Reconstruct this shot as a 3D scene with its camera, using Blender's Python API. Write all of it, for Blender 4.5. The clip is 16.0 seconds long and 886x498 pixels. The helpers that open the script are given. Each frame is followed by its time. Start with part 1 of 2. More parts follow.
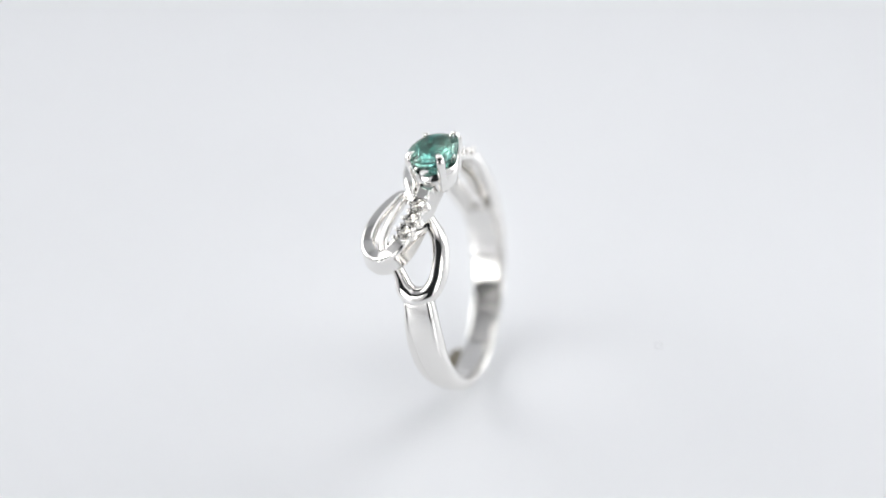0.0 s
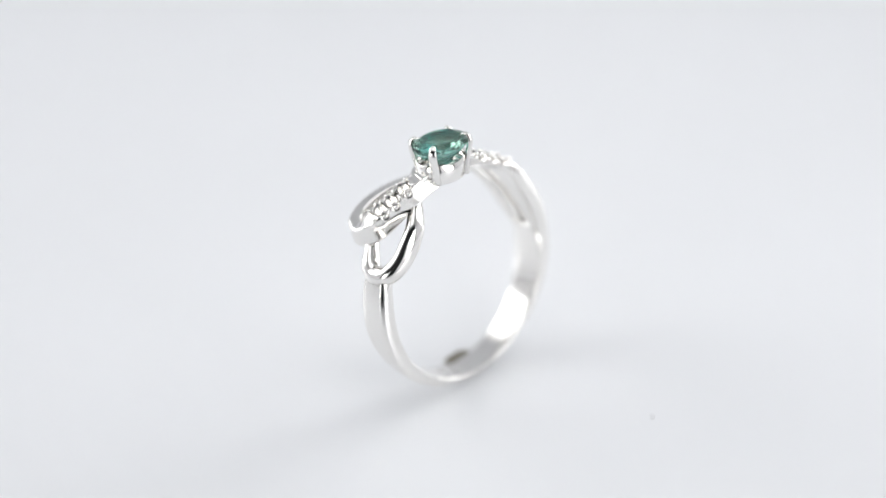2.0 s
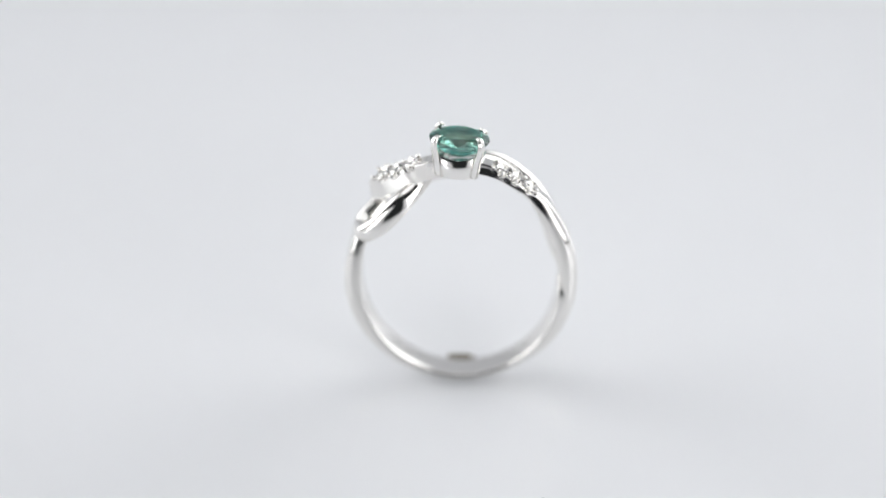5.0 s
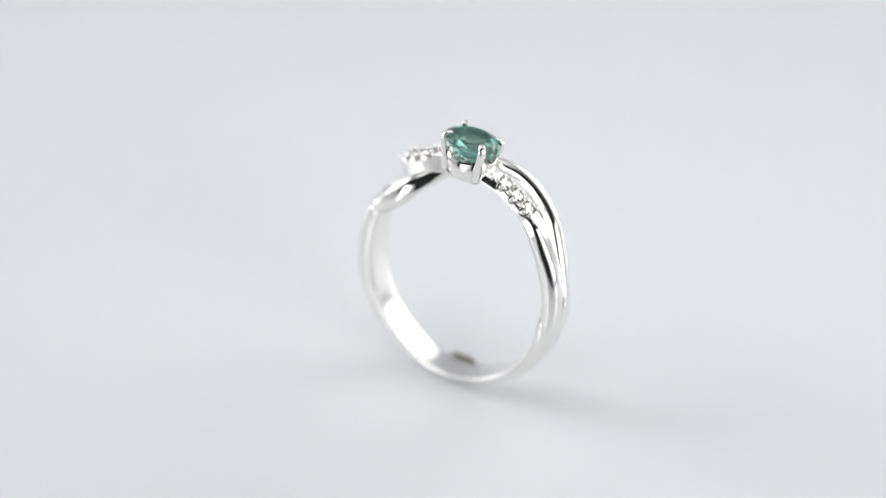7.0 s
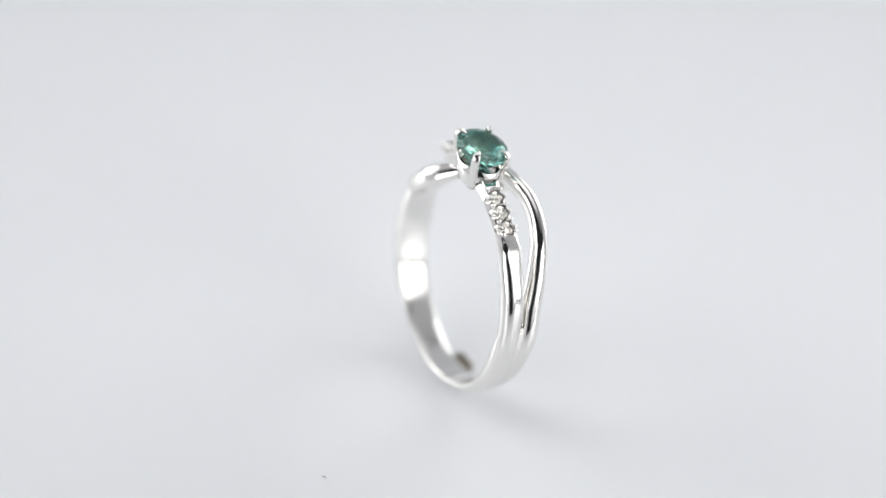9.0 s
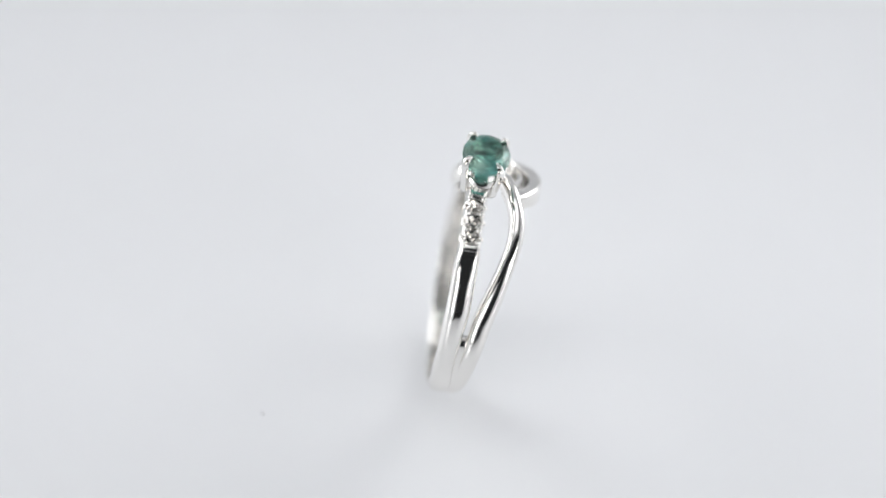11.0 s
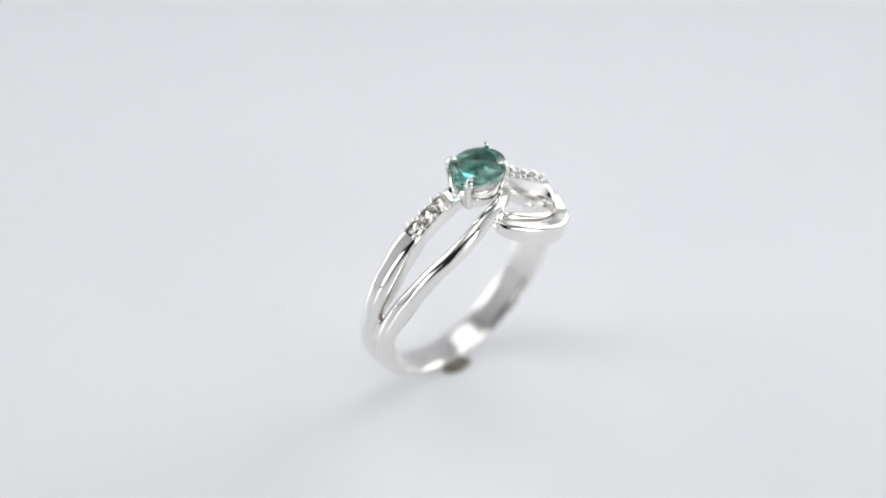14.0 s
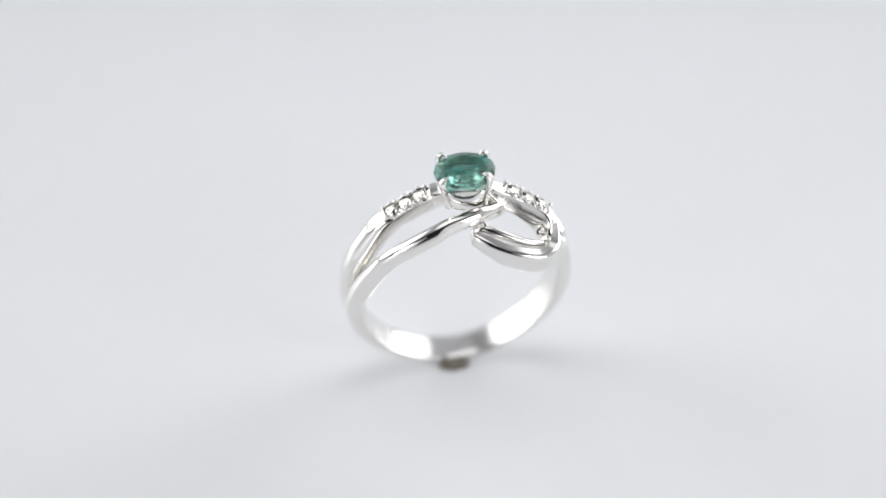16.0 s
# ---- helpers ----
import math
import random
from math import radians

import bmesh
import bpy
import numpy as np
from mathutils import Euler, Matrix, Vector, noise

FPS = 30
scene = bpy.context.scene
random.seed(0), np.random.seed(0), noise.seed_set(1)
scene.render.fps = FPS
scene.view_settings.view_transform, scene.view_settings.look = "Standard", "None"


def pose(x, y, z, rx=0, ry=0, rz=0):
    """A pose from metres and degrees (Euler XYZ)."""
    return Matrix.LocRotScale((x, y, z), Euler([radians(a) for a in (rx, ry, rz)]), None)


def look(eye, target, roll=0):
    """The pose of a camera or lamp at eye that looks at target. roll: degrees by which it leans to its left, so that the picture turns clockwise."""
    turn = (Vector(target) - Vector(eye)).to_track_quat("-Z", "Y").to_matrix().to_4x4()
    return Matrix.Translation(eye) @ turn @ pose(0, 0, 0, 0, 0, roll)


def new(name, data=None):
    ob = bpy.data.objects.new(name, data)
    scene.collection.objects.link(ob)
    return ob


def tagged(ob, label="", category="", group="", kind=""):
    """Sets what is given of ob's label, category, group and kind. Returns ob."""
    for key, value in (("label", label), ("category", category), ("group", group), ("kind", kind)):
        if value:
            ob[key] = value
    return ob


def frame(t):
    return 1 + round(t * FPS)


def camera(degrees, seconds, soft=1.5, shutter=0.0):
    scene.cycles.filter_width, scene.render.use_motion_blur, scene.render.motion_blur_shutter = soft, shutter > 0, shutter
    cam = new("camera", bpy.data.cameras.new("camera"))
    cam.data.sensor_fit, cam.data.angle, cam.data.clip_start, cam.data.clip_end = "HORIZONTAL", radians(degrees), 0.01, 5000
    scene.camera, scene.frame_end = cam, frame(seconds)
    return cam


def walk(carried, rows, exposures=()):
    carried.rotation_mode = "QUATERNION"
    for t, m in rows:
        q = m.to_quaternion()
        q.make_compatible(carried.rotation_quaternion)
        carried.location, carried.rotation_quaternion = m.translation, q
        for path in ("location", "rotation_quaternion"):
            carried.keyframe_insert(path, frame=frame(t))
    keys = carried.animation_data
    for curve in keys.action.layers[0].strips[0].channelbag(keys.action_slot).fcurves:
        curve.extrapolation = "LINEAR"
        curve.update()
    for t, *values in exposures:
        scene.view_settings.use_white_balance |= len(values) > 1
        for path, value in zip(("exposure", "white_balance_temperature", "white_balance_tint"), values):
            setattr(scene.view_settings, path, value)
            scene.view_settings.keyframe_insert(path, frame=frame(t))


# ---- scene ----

MM = 0.001
SECONDS = 16.0

# ---- camera: fixed, looking down 39 degrees on the turning ring ----
cam = camera(24.0, SECONDS, soft=1.6)
cam.data.dof.use_dof = True
cam.data.dof.focus_distance = 0.1800
cam.data.dof.aperture_fstop = 8.5
STILL = look((-0.00138, -0.144684, 0.130819), (-0.00138, 0.0, 0.013661))
walk(cam, [(0.0, STILL), (SECONDS, STILL)], exposures=[(0.0, 0.28), (3.1, 0.28), (3.2, 0.17), (SECONDS, 0.17)])

# ---- world and light ----
world = bpy.data.worlds.new("world")
world.use_nodes = True
world.node_tree.nodes["Background"].inputs[0].default_value = (0.9, 0.95, 1.0, 1)
world.node_tree.nodes["Background"].inputs[1].default_value = 0.02
scene.world = world
scene.view_settings.exposure = 0.0


def softbox(name, eye, target, width, height, watts, colour=(1, 1, 1)):
    lamp = bpy.data.lights.new(name, "AREA")
    lamp.shape, lamp.size, lamp.size_y, lamp.energy, lamp.color = "RECTANGLE", width, height, watts, colour
    ob = new(name, lamp)
    ob.matrix_basis = look(eye, target)
    return ob


def tent_panel(name, azimuth, height, reach, width, tall, watts, spread=180):
    """A glowing side panel of the tent. azimuth: degrees from the back, clockwise from above. spread: the cone of its light in degrees."""
    a = radians(azimuth)
    ob = softbox(name, (reach * math.sin(a), reach * math.cos(a), height), (0.0, 0.024, height * 0.4), width, tall, watts)
    ob.data.spread = radians(spread)
    return ob


tent_panel("softbox_back_left", -66, 0.090, 0.185, 0.16, 0.175, 0.053, 68)
tent_panel("softbox_back_right", 50, 0.090, 0.185, 0.16, 0.175, 0.046, 68)
tent_panel("softbox_front_left", -137, 0.045, 0.165, 0.09, 0.075, 0.064)
tent_panel("softbox_front_right", 129, 0.066, 0.165, 0.09, 0.115, 0.088)
softbox("softbox_top", (-0.02, 0.02, 0.335), (-0.02, 0.02, 0.0), 0.22, 0.22, 0.150)


# ---- materials ----
def material(name, base, rough, metal=0.0, grain=0.0, grain_size=400.0, bump=0.0):
    """A principled material with noise in colour, roughness and relief at two scales."""
    m = bpy.data.materials.new(name)
    m.use_nodes = True
    tree = m.node_tree
    sh = tree.nodes["Principled BSDF"]
    sh.inputs["Base Color"].default_value = (*base, 1)
    sh.inputs["Roughness"].default_value = rough
    sh.inputs["Metallic"].default_value = metal
    if grain > 0:
        co = tree.nodes.new("ShaderNodeTexCoord")
        fine = tree.nodes.new("ShaderNodeTexNoise")
        fine.inputs["Scale"].default_value = grain_size
        fine.inputs["Detail"].default_value = 4
        broad = tree.nodes.new("ShaderNodeTexNoise")
        broad.inputs["Scale"].default_value = grain_size / 9
        both = tree.nodes.new("ShaderNodeMath")
        both.operation = "ADD"
        tree.links.new(co.outputs["Object"], fine.inputs["Vector"])
        tree.links.new(co.outputs["Object"], broad.inputs["Vector"])
        tree.links.new(fine.outputs["Fac"], both.inputs[0])
        tree.links.new(broad.outputs["Fac"], both.inputs[1])
        span = tree.nodes.new("ShaderNodeMapRange")
        span.inputs["From Min"].default_value, span.inputs["From Max"].default_value = 0.6, 1.4
        span.inputs["To Min"].default_value, span.inputs["To Max"].default_value = rough * (1 - grain), rough * (1 + grain)
        tree.links.new(both.outputs[0], span.inputs["Value"])
        tree.links.new(span.outputs[0], sh.inputs["Roughness"])
        tint = tree.nodes.new("ShaderNodeMixRGB")
        tint.inputs[1].default_value = (*[c * (1 - 0.12 * grain) for c in base], 1)
        tint.inputs[2].default_value = (*[min(1, c * (1 + 0.04 * grain)) for c in base], 1)
        tree.links.new(broad.outputs["Fac"], tint.inputs[0])
        tree.links.new(tint.outputs[0], sh.inputs["Base Color"])
        if bump > 0:
            rel = tree.nodes.new("ShaderNodeBump")
            rel.inputs["Strength"].default_value = bump
            rel.inputs["Distance"].default_value = 0.00005
            tree.links.new(both.outputs[0], rel.inputs["Height"])
            tree.links.new(rel.outputs[0], sh.inputs["Normal"])
    return m


def stone(name, colour, ior, rough=0.0):
    m = bpy.data.materials.new(name)
    m.use_nodes = True
    sh = m.node_tree.nodes["Principled BSDF"]
    sh.inputs["Base Color"].default_value = (*colour, 1)
    sh.inputs["Transmission Weight"].default_value = 1.0
    sh.inputs["IOR"].default_value = ior
    sh.inputs["Roughness"].default_value = rough
    return m


SILVER = material("polished_white_gold", (0.87, 0.855, 0.83), 0.10, 1.0, 0.3, 500.0)
SATIN = material("worn_white_gold", (0.87, 0.855, 0.83), 0.17, 1.0, 0.25, 300.0)
ACRYLIC = material("white_acrylic", (0.888, 0.902, 0.926), 0.16, 0.0, 0.05, 30.0)
ACRYLIC.node_tree.nodes["Principled BSDF"].inputs["Specular IOR Level"].default_value = 0.4
FABRIC = material("white_tent_fabric", (0.86, 0.86, 0.87), 0.9, 0.0, 0.3, 60.0)
DARK = material("dark_table_top", (0.03, 0.03, 0.032), 0.6, 0.0, 0.4, 20.0)
PUTTY = material("brown_grey_putty", (0.2, 0.178, 0.14), 0.3, 0.0, 0.5, 900.0, 0.4)
LINT = material("grey_lint", (0.3, 0.3, 0.3), 0.9)
TEAL = stone("teal_green_stone", (0.22, 0.54, 0.46), 1.6, 0.03)
co = TEAL.node_tree.nodes.new("ShaderNodeTexCoord")
cloud = TEAL.node_tree.nodes.new("ShaderNodeTexNoise")
cloud.inputs["Scale"].default_value, cloud.inputs["Detail"].default_value = 420.0, 5.0
zones = TEAL.node_tree.nodes.new("ShaderNodeValToRGB")
zones.color_ramp.elements[0].position, zones.color_ramp.elements[0].color = 0.38, (0.08, 0.40, 0.37, 1)
zones.color_ramp.elements[1].position, zones.color_ramp.elements[1].color = 0.62, (0.31, 0.51, 0.41, 1)
TEAL.node_tree.links.new(co.outputs["Object"], cloud.inputs["Vector"])
TEAL.node_tree.links.new(cloud.outputs["Fac"], zones.inputs["Fac"])
TEAL.node_tree.links.new(zones.outputs["Color"], TEAL.node_tree.nodes["Principled BSDF"].inputs["Base Color"])
cells = TEAL.node_tree.nodes.new("ShaderNodeTexVoronoi")
cells.inputs["Scale"].default_value = 2300.0
relief = TEAL.node_tree.nodes.new("ShaderNodeBump")
relief.inputs["Strength"].default_value, relief.inputs["Distance"].default_value = 0.22, 0.00012
TEAL.node_tree.links.new(co.outputs["Object"], cells.inputs["Vector"])
TEAL.node_tree.links.new(cells.outputs["Distance"], relief.inputs["Height"])
TEAL.node_tree.links.new(relief.outputs[0], TEAL.node_tree.nodes["Principled BSDF"].inputs["Normal"])
CLEAR = stone("clear_stone", (1.0, 0.99, 0.97), 1.5)


# ---- mesh helpers ----
def link(name, bm, mat, parent=None, label="", smooth=True):
    me = bpy.data.meshes.new(name)
    bmesh.ops.recalc_face_normals(bm, faces=bm.faces)
    bm.to_mesh(me)
    bm.free()
    me.materials.append(mat)
    if smooth:
        me.polygons.foreach_set("use_smooth", [True] * len(me.polygons))
    ob = new(name, me)
    if parent is not None:
        ob.parent = parent
    return tagged(ob, label)


def box(bm, x0, y0, z0, x1, y1, z1):
    made = bmesh.ops.create_cube(bm, size=1)
    for v in made["verts"]:
        v.co = Vector((x0 + (v.co.x + 0.5) * (x1 - x0), y0 + (v.co.y + 0.5) * (y1 - y0), z0 + (v.co.z + 0.5) * (z1 - z0)))


# ---- the set: a small white light tent on a dark table ----
def slab(name, x0, y0, z0, x1, y1, z1, mat, label, category):
    bm = bmesh.new()
    box(bm, x0, y0, z0, x1, y1, z1)
    return tagged(link(name, bm, mat, smooth=False), label, category, kind="structure")


def sweep_floor():
    """The white acrylic sheet: flat in front, curving up at the back."""
    bm = bmesh.new()
    rows = [(-0.118, 0.0), (0.10, 0.0)]
    rows += [(0.10 + 0.08 * math.sin(a), 0.08 - 0.08 * math.cos(a)) for a in [radians(d) for d in range(9, 91, 9)]]
    rows.append((0.18, 0.345))
    back = [(y + (0.002 if z > 0.08 else 0.0), z - 0.003) for y, z in rows]
    loops = []
    for x in (-0.2, 0.2):
        loops.append([bm.verts.new((x, y, z)) for y, z in rows])
        loops.append([bm.verts.new((x, y, z)) for y, z in back])
    a, b, c, d = loops
    for i in range(len(rows) - 1):
        bm.faces.new((a[i], a[i + 1], c[i + 1], c[i]))
        bm.faces.new((b[i], d[i], d[i + 1], b[i + 1]))
        bm.faces.new((a[i], b[i], b[i + 1], a[i + 1]))
        bm.faces.new((c[i], c[i + 1], d[i + 1], d[i]))
    bm.faces.new((a[0], c[0], d[0], b[0]))
    bm.faces.new((a[-1], b[-1], d[-1], c[-1]))
    me = link("floor", bm, ACRYLIC, smooth=False)
    return tagged(me, "glossy white acrylic sheet under the ring, curving up behind", "floor", kind="structure")


sweep_floor()
slab("table", -0.9, -0.9, -0.035, 0.9, 0.9, -0.004, DARK, "dark table top under the white sheet", "table")
slab("wall_west", -0.205, -0.085, -0.004, -0.201, 0.19, 0.345, FABRIC, "white fabric side of the light tent", "wall")
slab("wall_east", 0.201, -0.075, -0.004, 0.205, 0.19, 0.345, FABRIC, "white fabric side of the light tent", "wall")
slab("wall_north", -0.2, 0.184, -0.004, 0.2, 0.188, 0.345, FABRIC, "white fabric back of the light tent", "wall")
slab("ceiling", -0.205, -0.134, 0.346, 0.205, 0.19, 0.350, FABRIC, "white fabric top of the light tent", "ceiling")
slab("wall_south_west", -0.2, -0.134, -0.004, -0.050, -0.13, 0.095, FABRIC, "white fabric flap beside the tent's front opening", "wall")
slab("wall_south_east", 0.050, -0.134, -0.004, 0.2, -0.13, 0.125, FABRIC, "white fabric flap beside the tent's front opening", "wall")


# ---- the ring ----
OUT_A, OUT_UP, OUT_DOWN, MID = 10.24, 12.25, 10.24, 10.24
LEAN = 9.73
BASE = Vector((0.209, -1.591, 0.182))


def rim(deg, off, v):
    """A point of the ring's outline, off mm inside its outer surface, v mm along the finger's axis."""
    a = radians(deg)
    b = OUT_UP if math.sin(a) > 0 else OUT_DOWN
    return ((OUT_A - off) * math.cos(a), v, MID + (b - off) * math.sin(a))


def arch(deg, inner, outer, v, half_width):
    """A row of a strand between two depths under the ring's outline, in mm."""
    return (*rim(deg, (inner + outer) / 2, v), half_width, (inner - outer) / 2)


def catmull(rows, steps):
    """Rows of numbers, run through smoothly."""
    rows = np.array(rows, float)
    full = np.vstack([2 * rows[0] - rows[1], rows, 2 * rows[-1] - rows[-2]])
    out = []
    for i in range(len(rows) - 1):
        p0, p1, p2, p3 = full[i:i + 4]
        for k in range(steps):
            t = k / steps
            out.append(0.5 * (2 * p1 + (p2 - p0) * t + (2 * p0 - 5 * p1 + 4 * p2 - p3) * t * t + (3 * p1 - p0 - 3 * p2 + p3) * t ** 3))
    out.append(rows[-1])
    return np.array(out)


def outward(p):
    b = OUT_UP if p[2] > MID else OUT_DOWN
    n = Vector((p[0] / OUT_A ** 2, 0, (p[2] - MID) / b ** 2))
    return n.normalized()


def block_section(hw, hh, r):
    """A rounded rectangle whose flats stay flat under smooth shading."""
    r = min(r, hw * 0.95, hh * 0.95)
    out = []
    for k in range(4):
        cx, cy = (1, -1, -1, 1)[k] * (hw - r), (1, 1, -1, -1)[k] * (hh - r)
        arc = [(cx + r * math.cos(a), cy + r * math.sin(a)) for a in [radians(90 * k + 18 * i) for i in range(6)]]
        out += arc
        e = 0.06
        ex, ey = (-1, 0, 1, 0)[k], (0, -1, 0, 1)[k]
        length = 2 * ((hw if ex else hh) - r)
        out.append((arc[-1][0] + ex * e * length, arc[-1][1] + ey * e * length))
        out.append((arc[-1][0] + ex * (1 - e) * length, arc[-1][1] + ey * (1 - e) * length))
    return out


def strand(name, rows, parent, square=2.4, steps=8, around=28, label="", taper=0.0, upright=None, corner=None, mat=None):
    """A metal strand along rows of (u, v, w, half width, half height), in mm, its height along the ring's radius."""
    around = 32 if corner else around
    line = catmull(rows, steps)
    bm = bmesh.new()
    rings = []
    for i, row in enumerate(line):
        p = Vector(row[:3])
        t = (Vector(line[min(i + 1, len(line) - 1)][:3]) - Vector(line[max(i - 1, 0)][:3])).normalized()
        n = outward(p) if upright is None else outward(p).lerp(Vector((0, 0, 1)), upright(p))
        n = (n - t * n.dot(t)).normalized()
        s = t.cross(n)
        loop = []
        if corner:
            for x, y in block_section(row[3], row[4], corner(p)):
                if y < 0 and upright:
                    y -= 0.6 * min(1, max(0, p.x / 3)) * min(1, max(0, (p.z - 11) / 4)) * max(0.0, s.y * x / row[3])
                loop.append(bm.verts.new((p + s * x * (1 - (taper(p) if s.y * x < 0 else min(taper(p), 0.1)) * y / row[4]) + n * y) * MM))
            rings.append(loop)
            continue
        for k in range(around):
            a = 2 * math.pi * k / around
            c, d = math.cos(a), math.sin(a)
            c = math.copysign(abs(c) ** (2 / square), c)
            d = math.copysign(abs(d) ** (2 / square), d)
            loop.append(bm.verts.new((p + s * c * row[3] * (1 - taper * d) + n * d * row[4]) * MM))
        rings.append(loop)
    for a, b in zip(rings, rings[1:]):
        for k in range(around):
            bm.faces.new((a[k], a[(k + 1) % around], b[(k + 1) % around], b[k]))
    bm.faces.new(rings[0])
    bm.faces.new(list(reversed(rings[-1])))
    return link(name, bm, mat or SILVER, parent, label)


ring = new("ring")
tagged(ring, "polished white gold ring with teal oval stone, leaning on putty", "ring")
LOCAL = Matrix.Translation(BASE * MM) @ Matrix.Rotation(radians(-LEAN), 4, "X")


# the shoulder strand with the clear stones: u, v, w, half width, half height in mm
SHOULDER = [arch(-66, 0.6, 0.3, -0.45, 0.55), arch(-54, 0.7, 0.05, -0.5, 0.75), arch(-40, 0.85, -0.06, -0.52, 0.88), arch(-25, 1.05, -0.14, -0.55, 0.98), arch(-8, 1.25, -0.24, -0.66, 0.9), arch(8, 1.44, -0.28, -0.64, 0.94),
    arch(22, 1.48, -0.28, -0.53, 1.03), arch(40, 1.28, -0.16, -0.5, 1.02), arch(48, 1.12, -0.04, -0.45, 0.92), arch(52, 1.06, 0.22, -0.5, 0.87), arch(55, 1.02, 0.26, -0.5, 0.86), arch(68, 0.96, 0.26, -0.48, 0.85),
    arch(73, 0.96, 0.2, -0.44, 0.84), arch(77, 0.98, 0.0, -0.38, 0.84), arch(83, 1.0, 0.0, -0.33, 0.83), arch(92, 1.3, 0.05, -0.27, 0.8), arch(104, 1.5, -0.14, -0.03, 0.78), arch(109, 1.48, -0.18, 0.12, 0.78),
    arch(115, 1.45, -0.2, 0.3, 0.78), arch(123, 1.42, -0.27, 0.66, 0.78),
    (-6.9, 1.4, 18.9, 0.78, 1.07), (-7.48, 2.5, 17.78, 0.74, 1.0), (-7.45, 3.6, 17.36, 0.74, 1.0), (-6.9, 4.56, 17.48, 0.72, 0.99), (-5.8, 5.08, 17.7, 0.71, 1.0),
    (-4.5, 5.1, 18.14, 0.7, 0.97), (-3.2, 4.78, 18.54, 0.67, 0.93), (-1.95, 4.15, 19.04, 0.66, 0.78), (-0.95, 3.5, 19.38, 0.54, 0.68), (-0.8, 2.85, 19.6, 0.44, 0.56), (-1.4, 2.3, 19.8, 0.3, 0.4)]


def lifted(p):
    """How far the strand's section stands upright: more and more along the hook."""
    return 0.75 * min(1, max(0, (p.y - 0.8) / 1.6)) if p.x < 0 else 0.0


def edge_radius(p):
    """Crisp edges along the arch, rounder in the hook and where the strand grows out of the band."""
    soft = min(1, max(0, (20.5 - p.z) / 4)) if p.x > 0 else 0.0
    return 0.14 + 0.6 * soft + 0.28 * lifted(p)


def flare(p):
    """How much wider the strand's foot is than its top."""
    return 0.12 + 0.18 * min(1, max(0, (4.0 - p.x) / 2)) * (1 - lifted(p))


def crest(u):
    """The shoulder's top at u: place, normal, and the way across it towards +v."""
    line = [r for r in catmull(SHOULDER, 24)]
    top = max(range(len(line)), key=lambda k: line[k][2])
    apex = min(range(top, len(line)), key=lambda k: line[k][0])
    span = [k for k in range(1, top) if line[k][2] > MID] if u > 0 else range(top, apex)
    i = min(span, key=lambda k: abs(line[k][0] + (line[k][4] * outward(line[k]).x) - u))
    p = Vector(line[i][:3])
    t = (Vector(line[i + 1][:3]) - Vector(line[i - 1][:3])).normalized()
    n = outward(p).lerp(Vector((0, 0, 1)), lifted(p))
    n = (n - t * n.dot(t)).normalized()
    c = t.cross(n)
    return p + n * line[i][4], n, c if c.y > 0 else -c


BAND = [(6, 1.45, 0.6, 0.2, 1.2), (3, 1.48, 0.34, 0.18, 1.4), (-4, 1.5, 0.2, 0.12, 1.64), (-12, 1.46, 0.1, 0.1, 1.72), (-25, 1.28, 0.05, 0.05, 1.62), (-45, 1.02, 0.06, 0.0, 1.48), (-70, 0.78, 0.0, 0.0, 1.4),
    (-90, 0.64, 0.0, 0.0, 1.38), (-110, 0.82, 0.0, 0.0, 1.4), (-135, 1.12, -0.02, 0.02, 1.48), (-160, 1.34, -0.12, 0.06, 1.56), (-178, 1.36, -0.2, 0.1, 1.58), (-190, 1.3, -0.16, 0.14, 1.52),
    (-197, 1.24, -0.1, 0.16, 1.42), (-202, 1.2, 0.0, 0.2, 1.3), (-206, 1.1, 0.4, 0.25, 1.0)]


def lower_band():
    """The closed band under the finger: flat inside, domed outside, with soft edges."""
    line = catmull(BAND, 12)
    bm = bmesh.new()
    rings = []
    for deg, inner, outer, v, hw in line:
        # where the crease lies across the band (-1 to 1), and how sharp it is
        down = min(1.0, max(0.0, (deg + 205) / 90))
        fold = 0.5 * min(1.0, max(0.0, (-100 - deg) / 30))
        at = 0.75 - 0.9 * down
        shape = []
        for k in range(49):
            x = -1 + k / 24
            dome = (0.2 - 0.3 * fold) * x * x + 0.36 * max(0.0, (abs(x) - 0.72) / 0.28) ** 2.2
            shape.append((x, outer + dome * min(1.0, inner - outer) + fold * max(0.0, x - at) + 0.28 * fold * math.exp(-((x - at) / 0.08) ** 2)))
        shape += [(1.0, inner - 0.34 * (inner - outer)), (0.985, inner - 0.1), (0.95, inner - 0.03), (0.88, inner), (0.5, inner), (0.0, inner), (-0.5, inner), (-0.88, inner), (-0.95, inner - 0.03), (-0.985, inner - 0.1), (-1.0, inner - 0.34 * (inner - outer))]
        rings.append([bm.verts.new(Vector(rim(deg, off, v + x * hw)) * MM) for x, off in shape])
    n = len(rings[0])
    for a, b in zip(rings, rings[1:]):
        for k in range(n):
            bm.faces.new((a[k], a[(k + 1) % n], b[(k + 1) % n], b[k]))
    bm.faces.new(rings[0])
    bm.faces.new(list(reversed(rings[-1])))
    return link("band", bm, SATIN, ring, "plain polished band with a soft crease")


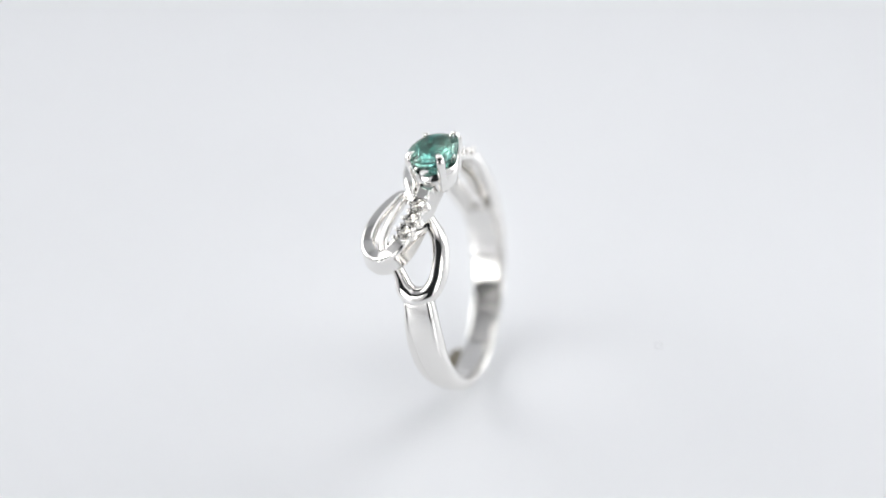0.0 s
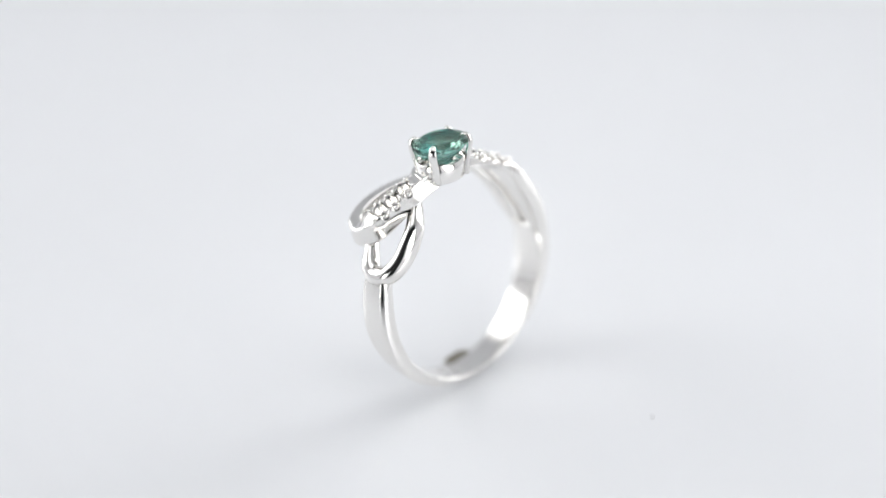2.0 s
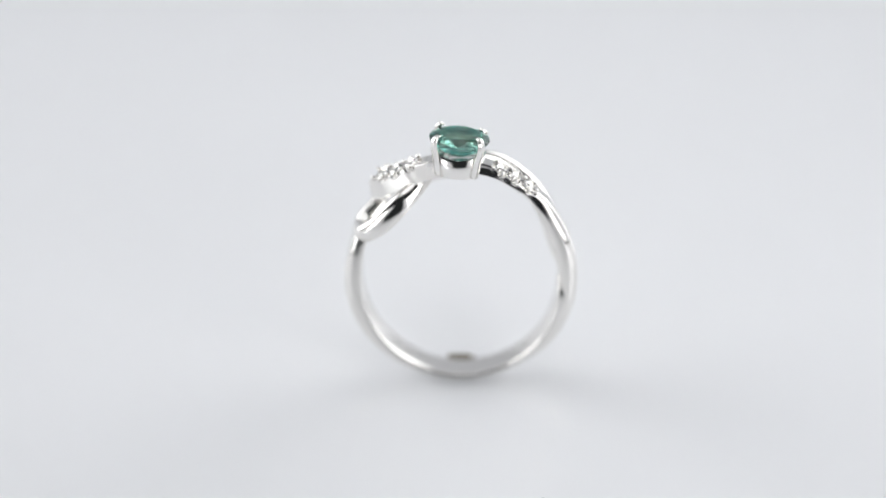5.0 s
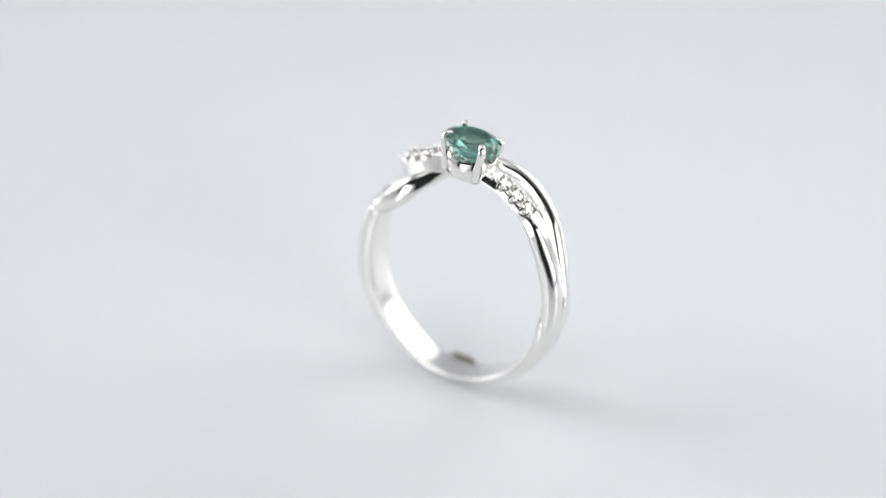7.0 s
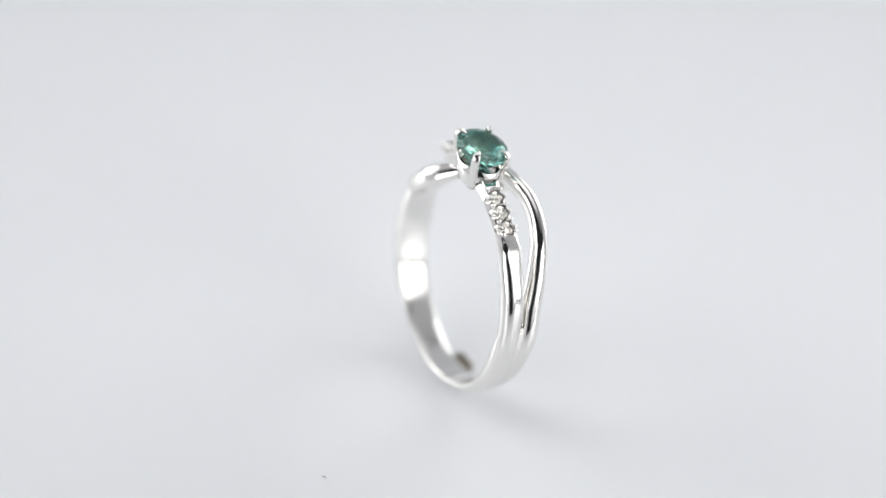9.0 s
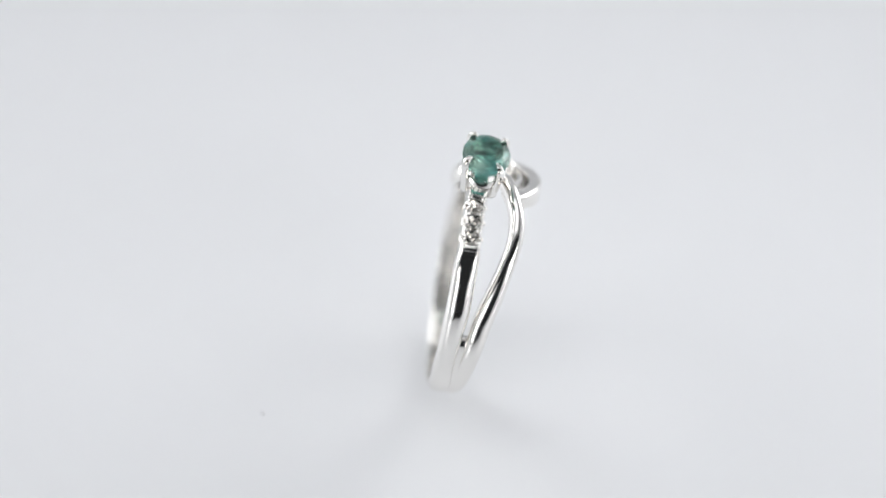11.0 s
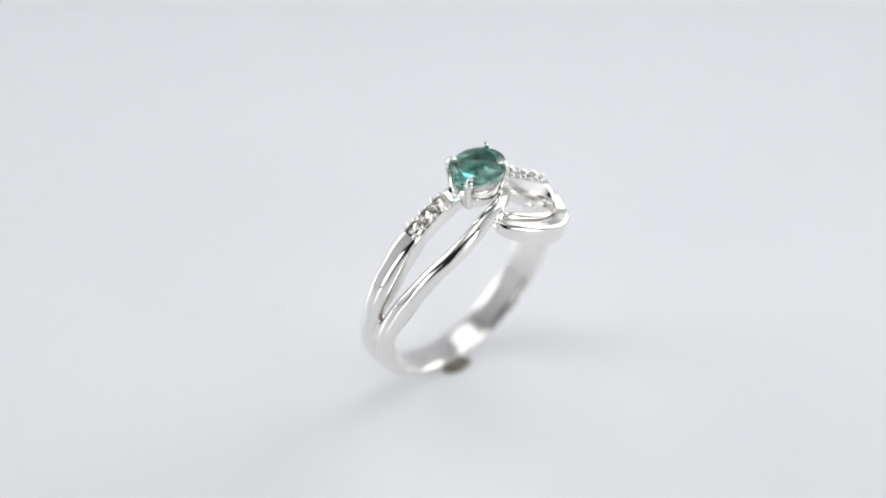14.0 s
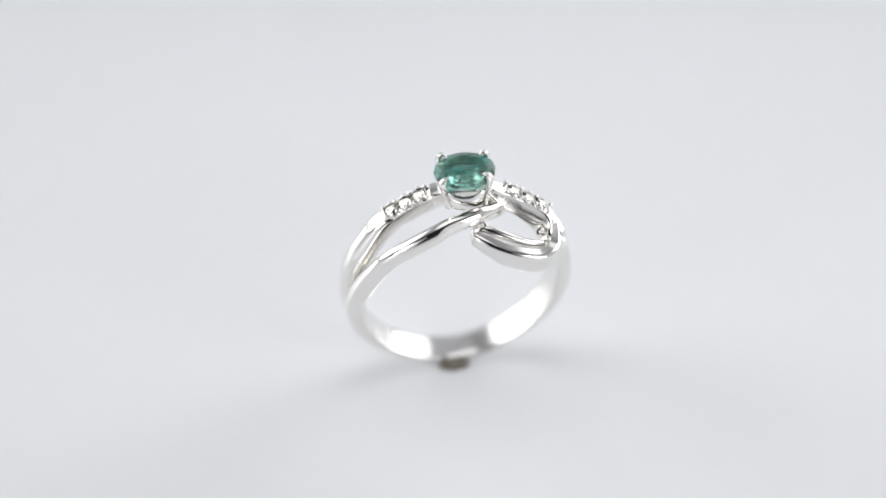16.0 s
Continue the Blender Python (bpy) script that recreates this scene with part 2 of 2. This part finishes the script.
def build_ring():
    made = []
    # closed lower band, with a crease that runs down from the loop
    made.append(lower_band())
    # shoulder that carries the clear stones, from the band over the top to the hook
    made.append(strand("stone_shoulder", SHOULDER, ring, taper=flare, upright=lifted, corner=edge_radius, label="shoulder strand set with clear stones, ending in a hook"))
    # plain wire, from the band past the stone, under the shoulder, and round the lower loop
    rows = [arch(-62, 0.62, 0.3, 0.55, 0.5), arch(-50, 0.72, 0.04, 0.6, 0.72), arch(-36, 0.88, -0.06, 0.64, 0.86), arch(-20, 1.08, -0.1, 0.98, 0.84), arch(0, 1.36, -0.12, 1.38, 0.84),
            (8.8, 1.74, 12.9, 0.9, 0.92), (7.88, 2.34, 15.25, 0.84, 0.88), (6.6, 2.92, 17.55, 0.72, 0.84), (4.9, 3.36, 19.2, 0.7, 0.82), (3.1, 3.36, 20.35, 0.68, 0.8), (1.5, 2.96, 20.9, 0.66, 0.78),
            (0.1, 2.62, 21.08, 0.64, 0.74), (-1.3, 2.1, 20.95, 0.62, 0.72), (-2.8, 1.15, 20.3, 0.6, 0.72), (-4.2, -0.35, 19.22, 0.64, 0.8), (-5.2, -1.2, 18.44, 0.68, 0.92),
            (-6.35, -1.5, 17.26, 0.7, 0.98), (-7.42, -1.4, 16.1, 0.74, 0.94), (-8.45, -0.95, 15.3, 0.8, 0.88), (-8.8, -0.2, 14.93, 0.86, 0.86), (-8.83, 0.7, 14.93, 0.86, 0.85), (-8.55, 1.4, 15.45, 0.78, 0.82),
            (-7.9, 1.85, 16.2, 0.58, 0.72), (-7.2, 2.5, 16.85, 0.52, 0.66), (-6.75, 3.3, 17.2, 0.4, 0.5)]
    made.append(strand("plain_shoulder", rows, ring, square=2.4, taper=0.12, label="plain rounded wire curling into a lower loop"))
    # flat shoulder plates beside the oval stone
    for degs, v0, v1 in (((84, 80, 76, 74.5), -0.42, -0.48), ((97, 101, 105, 107), -0.14, 0.06), ((47.6, 47, 46.4, 45.8), -0.5, -0.5)):
        off = 0.42 if degs[0] < 90 else 0.28
        off = off - 0.02 if degs[0] > 50 else 0.38
        rows = [(*rim(d, off, v0 + (v1 - v0) * i / 3), 0.68, 0.45) for i, d in enumerate(degs)]
        made.append(strand("shoulder_plate", rows, ring, square=9.0, steps=3, around=40))
    # thin inner strand across the hook's opening
    rows = [(-1.4, 2.75, 19.75, 0.25, 0.3), (-2.0, 2.95, 19.7, 0.36, 0.42), (-3.0, 3.3, 19.38, 0.36, 0.44), (-4.2, 3.65, 18.85, 0.36, 0.46), (-5.4, 3.8, 18.35, 0.36, 0.46), (-6.4, 3.6, 17.95, 0.34, 0.42), (-7.0, 3.2, 17.65, 0.28, 0.32)]
    made.append(strand("inner_strand", rows, ring, square=2.2, label="thin strand across the hook's opening"))
    return made


def facet_stone(name, semi_u, semi_v, centre, turn, mat, parent, crown, depth, table=0.58, sides=16, label="", plump=0.72):
    """A cut stone: table, two rows of crown facets, girdle, two rows of pavilion facets."""
    bm = bmesh.new()

    def row(scale, z, shift):
        return [bm.verts.new((semi_u * scale * math.cos(2 * math.pi * (k + shift) / sides), semi_v * scale * math.sin(2 * math.pi * (k + shift) / sides), z)) for k in range(sides)]
    rows = [row(table, crown, 0.0), row((1 + table) * 0.53, crown * 0.55, 0.5), row(1.0, 0.06 * depth, 0.0), row(1.0, -0.05 * depth, 0.0), row(plump, -0.45 * depth, 0.5), row(plump * 0.53, -0.8 * depth, 0.0)]
    tip = bm.verts.new((0, 0, -depth))
    bm.faces.new(rows[0])
    for a, b in zip(rows, rows[1:]):
        for k in range(sides):
            j = (k + 1) % sides
            bm.faces.new((a[k], b[k], b[j], a[j])) if a[k].co.z * b[k].co.z < 0 else (bm.faces.new((a[k], b[k], a[j])), bm.faces.new((a[j], b[k], b[j])))
    for k in range(sides):
        bm.faces.new((rows[-1][k], tip, rows[-1][(k + 1) % sides]))
    bmesh.ops.transform(bm, matrix=Matrix.Diagonal((MM, MM, MM, 1)), verts=bm.verts)
    ob = link(name, bm, mat, parent, label, smooth=False)
    ob.matrix_basis = Matrix.Translation(Vector(centre) * MM) @ turn
    return ob


STONE_AT = Vector((-0.22, -0.14, 24.28))
STONE_TURN = Matrix.Rotation(radians(-5), 4, "Z") @ Matrix.Rotation(radians(3), 4, "Y")


def build_setting():
    made = [facet_stone("oval_stone", 2.66, 2.10, STONE_AT, STONE_TURN, TEAL, ring, 0.55, 1.7, table=0.66, sides=18, plump=0.8, label="faceted teal green oval stone")]
    # basket: an open oval cup with a scalloped upper edge
    bm = bmesh.new()
    n = 64
    rings = []
    for scale, z, scallop in ((0.80, -3.2, 0), (0.84, -3.1, 0), (0.88, -2.3, 0), (0.95, -1.0, 1), (0.91, -0.97, 1), (0.72, -2.2, 0), (0.66, -3.1, 0)):
        loop = []
        for k in range(n):
            a = 2 * math.pi * k / n
            dip = scallop * 0.28 * (math.cos(2 * a)) ** 2
            loop.append(bm.verts.new(((2.55 * scale) * math.cos(a) * MM, (2.08 * scale) * math.sin(a) * MM, (z - dip) * MM)))
        rings.append(loop)
    for a, b in zip(rings, rings[1:] + rings[:1]):
        for k in range(n):
            bm.faces.new((a[k], a[(k + 1) % n], b[(k + 1) % n], b[k]))
    basket = link("basket", bm, SILVER, ring, "tapered oval basket under the stone")
    basket.matrix_basis = Matrix.Translation(STONE_AT * MM) @ STONE_TURN
    made.append(basket)
    for a in (41, 139, 221, 319):
        d = Vector((2.55 * math.cos(radians(a)), 2.08 * math.sin(radians(a)), 0))
        up = (0.1 if d.x > 0 else 0.0) if d.y < 0 else -0.22 if d.x > 0 else 0.0
        d.y *= 1.1 if d.y < 0 else 1.0
        o = d.normalized()
        pts = [(d * 0.84 + Vector((0, 0, -3.0)), 0.37), (d * 0.92 + Vector((0, 0, -1.7)), 0.37), (d * 1.0 + o * 0.06 + Vector((0, 0, -0.6)), 0.36), (d + o * 0.15 + Vector((0, 0, 0.05)), 0.36),
               (d * 0.99 + o * 0.08 + Vector((0, 0, 0.40 + up)), 0.31), (d * 0.93 + Vector((0, 0, 0.63 + up)), 0.23), (d * 0.83 + Vector((0, 0, 0.65 + up)), 0.12), (d * 0.72 + Vector((0, 0, 0.55)), 0.02)]
        line = catmull([(*p, r * 0.9) for p, r in pts], 5)
        bm = bmesh.new()
        loops = []
        for i, row in enumerate(line):
            p = Vector(row[:3])
            t = (Vector(line[min(i + 1, len(line) - 1)][:3]) - Vector(line[max(i - 1, 0)][:3])).normalized()
            s = t.cross(o).normalized()
            m = s.cross(t)
            loops.append([bm.verts.new((p + (s * math.copysign(abs(math.cos(q)) ** 0.7, math.cos(q)) * 1.15 + m * math.copysign(abs(math.sin(q)) ** 0.7, math.sin(q)) * 0.8) * row[3]) * MM) for q in [2 * math.pi * k / 14 for k in range(14)]])
        for x, y in zip(loops, loops[1:]):
            for k in range(14):
                bm.faces.new((x[k], x[(k + 1) % 14], y[(k + 1) % 14], y[k]))
        bm.faces.new(loops[0]), bm.faces.new(loops[-1])
        prong = link("prong", bm, SILVER, basket)
        made.append(prong)
    return made


def lathe(name, profile, around, parent, mat=SILVER, smooth=True):
    """A closed turned shape from rows of radius and height, in mm."""
    bm = bmesh.new()
    rings = [[bm.verts.new((r * math.cos(2 * math.pi * k / around) * MM, r * math.sin(2 * math.pi * k / around) * MM, z * MM)) for k in range(around)] for r, z in profile]
    for a, b in zip(rings, rings[1:]):
        for k in range(around):
            bm.faces.new((a[k], a[(k + 1) % around], b[(k + 1) % around], b[k]))
    bm.faces.new(rings[0]), bm.faces.new(rings[-1])
    return link(name, bm, mat, parent, smooth=smooth)


def build_accents():
    """Three small clear stones on each shoulder, with beads in cups along its edges."""
    made, first = [], {}

    def again(name, maker, m):
        if name in first:
            ob = new(name.split(":")[0], first[name].data)
            ob.parent = ring
        else:
            ob = first[name] = maker()
        ob.matrix_basis = m
        made.append(ob)

    def bead(size):
        bm = bmesh.new()
        bmesh.ops.create_icosphere(bm, subdivisions=3, radius=size * MM)
        return link("grain_bead", bm, SILVER, ring)

    def axes(p, z):
        return Matrix.Translation(p * MM) @ z.to_track_quat("Z", "Y").to_matrix().to_4x4()

    # faceted silver reflector added under each shallow clear stone, standing in for its sparkle
    sparkle_seat = ((0.70, -0.15), (0.75, 0.12), (0.70, 0.18), (0.64, 0.12), (0.40, 0.03), (0.22, 0.09), (0.05, 0.02))
    cup = ((0.2, -0.5), (0.38, -0.3), (0.44, 0.0), (0.42, 0.05), (0.36, 0.06), (0.29, 0.0), (0.1, -0.02))
    # two empty seats inside the hook: at its bend and at its tip
    for p, z in ((Vector((-6.62, 2.95, 18.72)), Vector((0.45, 0.55, 0.7))), (Vector((-1.5, 2.5, 19.72)), Vector((0.0, 0.65, 0.75)))):
        again("cup", lambda: lathe("cup", cup, 20, ring), axes(p, z))
        again("grain_bead:large", lambda: bead(0.22), Matrix.Translation((p + z * 0.04) * MM))
    for us in ((3.55, 4.82, 5.98), (-4.55, -5.85, -6.95)):
        for u in us:
            p, n, c = crest(u)
            turn = n.to_track_quat("Z", "Y").to_matrix().to_4x4()
            made.append(facet_stone("clear_stone", 0.73, 0.73, p + n * 0.14, turn, CLEAR, ring, 0.19, 0.03, table=0.55, sides=8, label="small clear stone" if not made else ""))
            again("sparkle_seat", lambda: lathe("sparkle_seat", sparkle_seat, 9, ring, SILVER, False), axes(p, n) @ Matrix.Rotation(u * 2.1, 4, "Z"))
            for side in (-1, 1):
                q = p + c * side * 0.76 + n * (0.0 if side < 0 else 0.12)
                z = (n * 0.5 + c * side * 0.86).normalized()
                if side < 0:
                    again("cup", lambda: lathe("cup", cup, 20, ring), axes(q, z))
                again("grain_bead:large", lambda: bead(0.22), Matrix.Translation((q + z * 0.05) * MM))
        step = us[1] - us[0]
        for k in (-0.5, 0.5, 1.5, 2.35):
            p, n, c = crest(us[0] + step * k)
            for side in (-0.5, 0.5):
                again("grain_bead:small", lambda: bead(0.22), Matrix.Translation((p + c * side * 1.2 + n * 0.2) * MM))
    return made


for piece in build_ring() + build_setting() + build_accents():
    if piece.parent is ring:
        piece.matrix_basis = LOCAL @ piece.matrix_basis


# ---- putty and lint that turn with the ring ----
def blob(name, size, mat, seed, rough):
    bm = bmesh.new()
    bmesh.ops.create_icosphere(bm, subdivisions=4, radius=1)
    for v in bm.verts:
        k = 1 + rough * noise.noise(v.co * 1.7 + Vector((seed, 0, 0))) + 0.3 * rough * noise.noise(v.co * 5)
        v.co = Vector((v.co.x * size[0] * k, v.co.y * size[1] * k, max(v.co.z, -0.35) * size[2] * k)) * MM
    low = min(v.co.z for v in bm.verts)
    for v in bm.verts:
        v.co.z -= low
    return link(name, bm, mat)


putty = tagged(blob("putty", (1.5, 0.8, 0.32), PUTTY, 3, 0.25), "small dab of brown grey putty under the leaning ring", "putty")
lint = tagged(blob("lint_speck", (0.16, 0.07, 0.05), LINT, 7, 0.5), "tiny grey lint speck on the white sheet", "speck")


def turned(t):
    """The turntable's angle in degrees."""
    return -46.80 - 15.161 * (t - 8) - 0.0161 * (t - 8) ** 2


def motions():
    times = [i * 0.5 for i in range(33)]
    walk(ring, [(t, pose(0, 0, 0, 0, 0, turned(t))) for t in times])
    for thing, (x, y, a) in ((putty, (0.35, 0.25, 0)), (lint, (7.69, -17.46, 30))):
        rows = []
        for t in times:
            c, s = math.cos(radians(turned(t))), math.sin(radians(turned(t)))
            rows.append((t, pose((c * x - s * y) * MM, (s * x + c * y) * MM, 0, 0, 0, turned(t) + a)))
        walk(thing, rows)


motions()
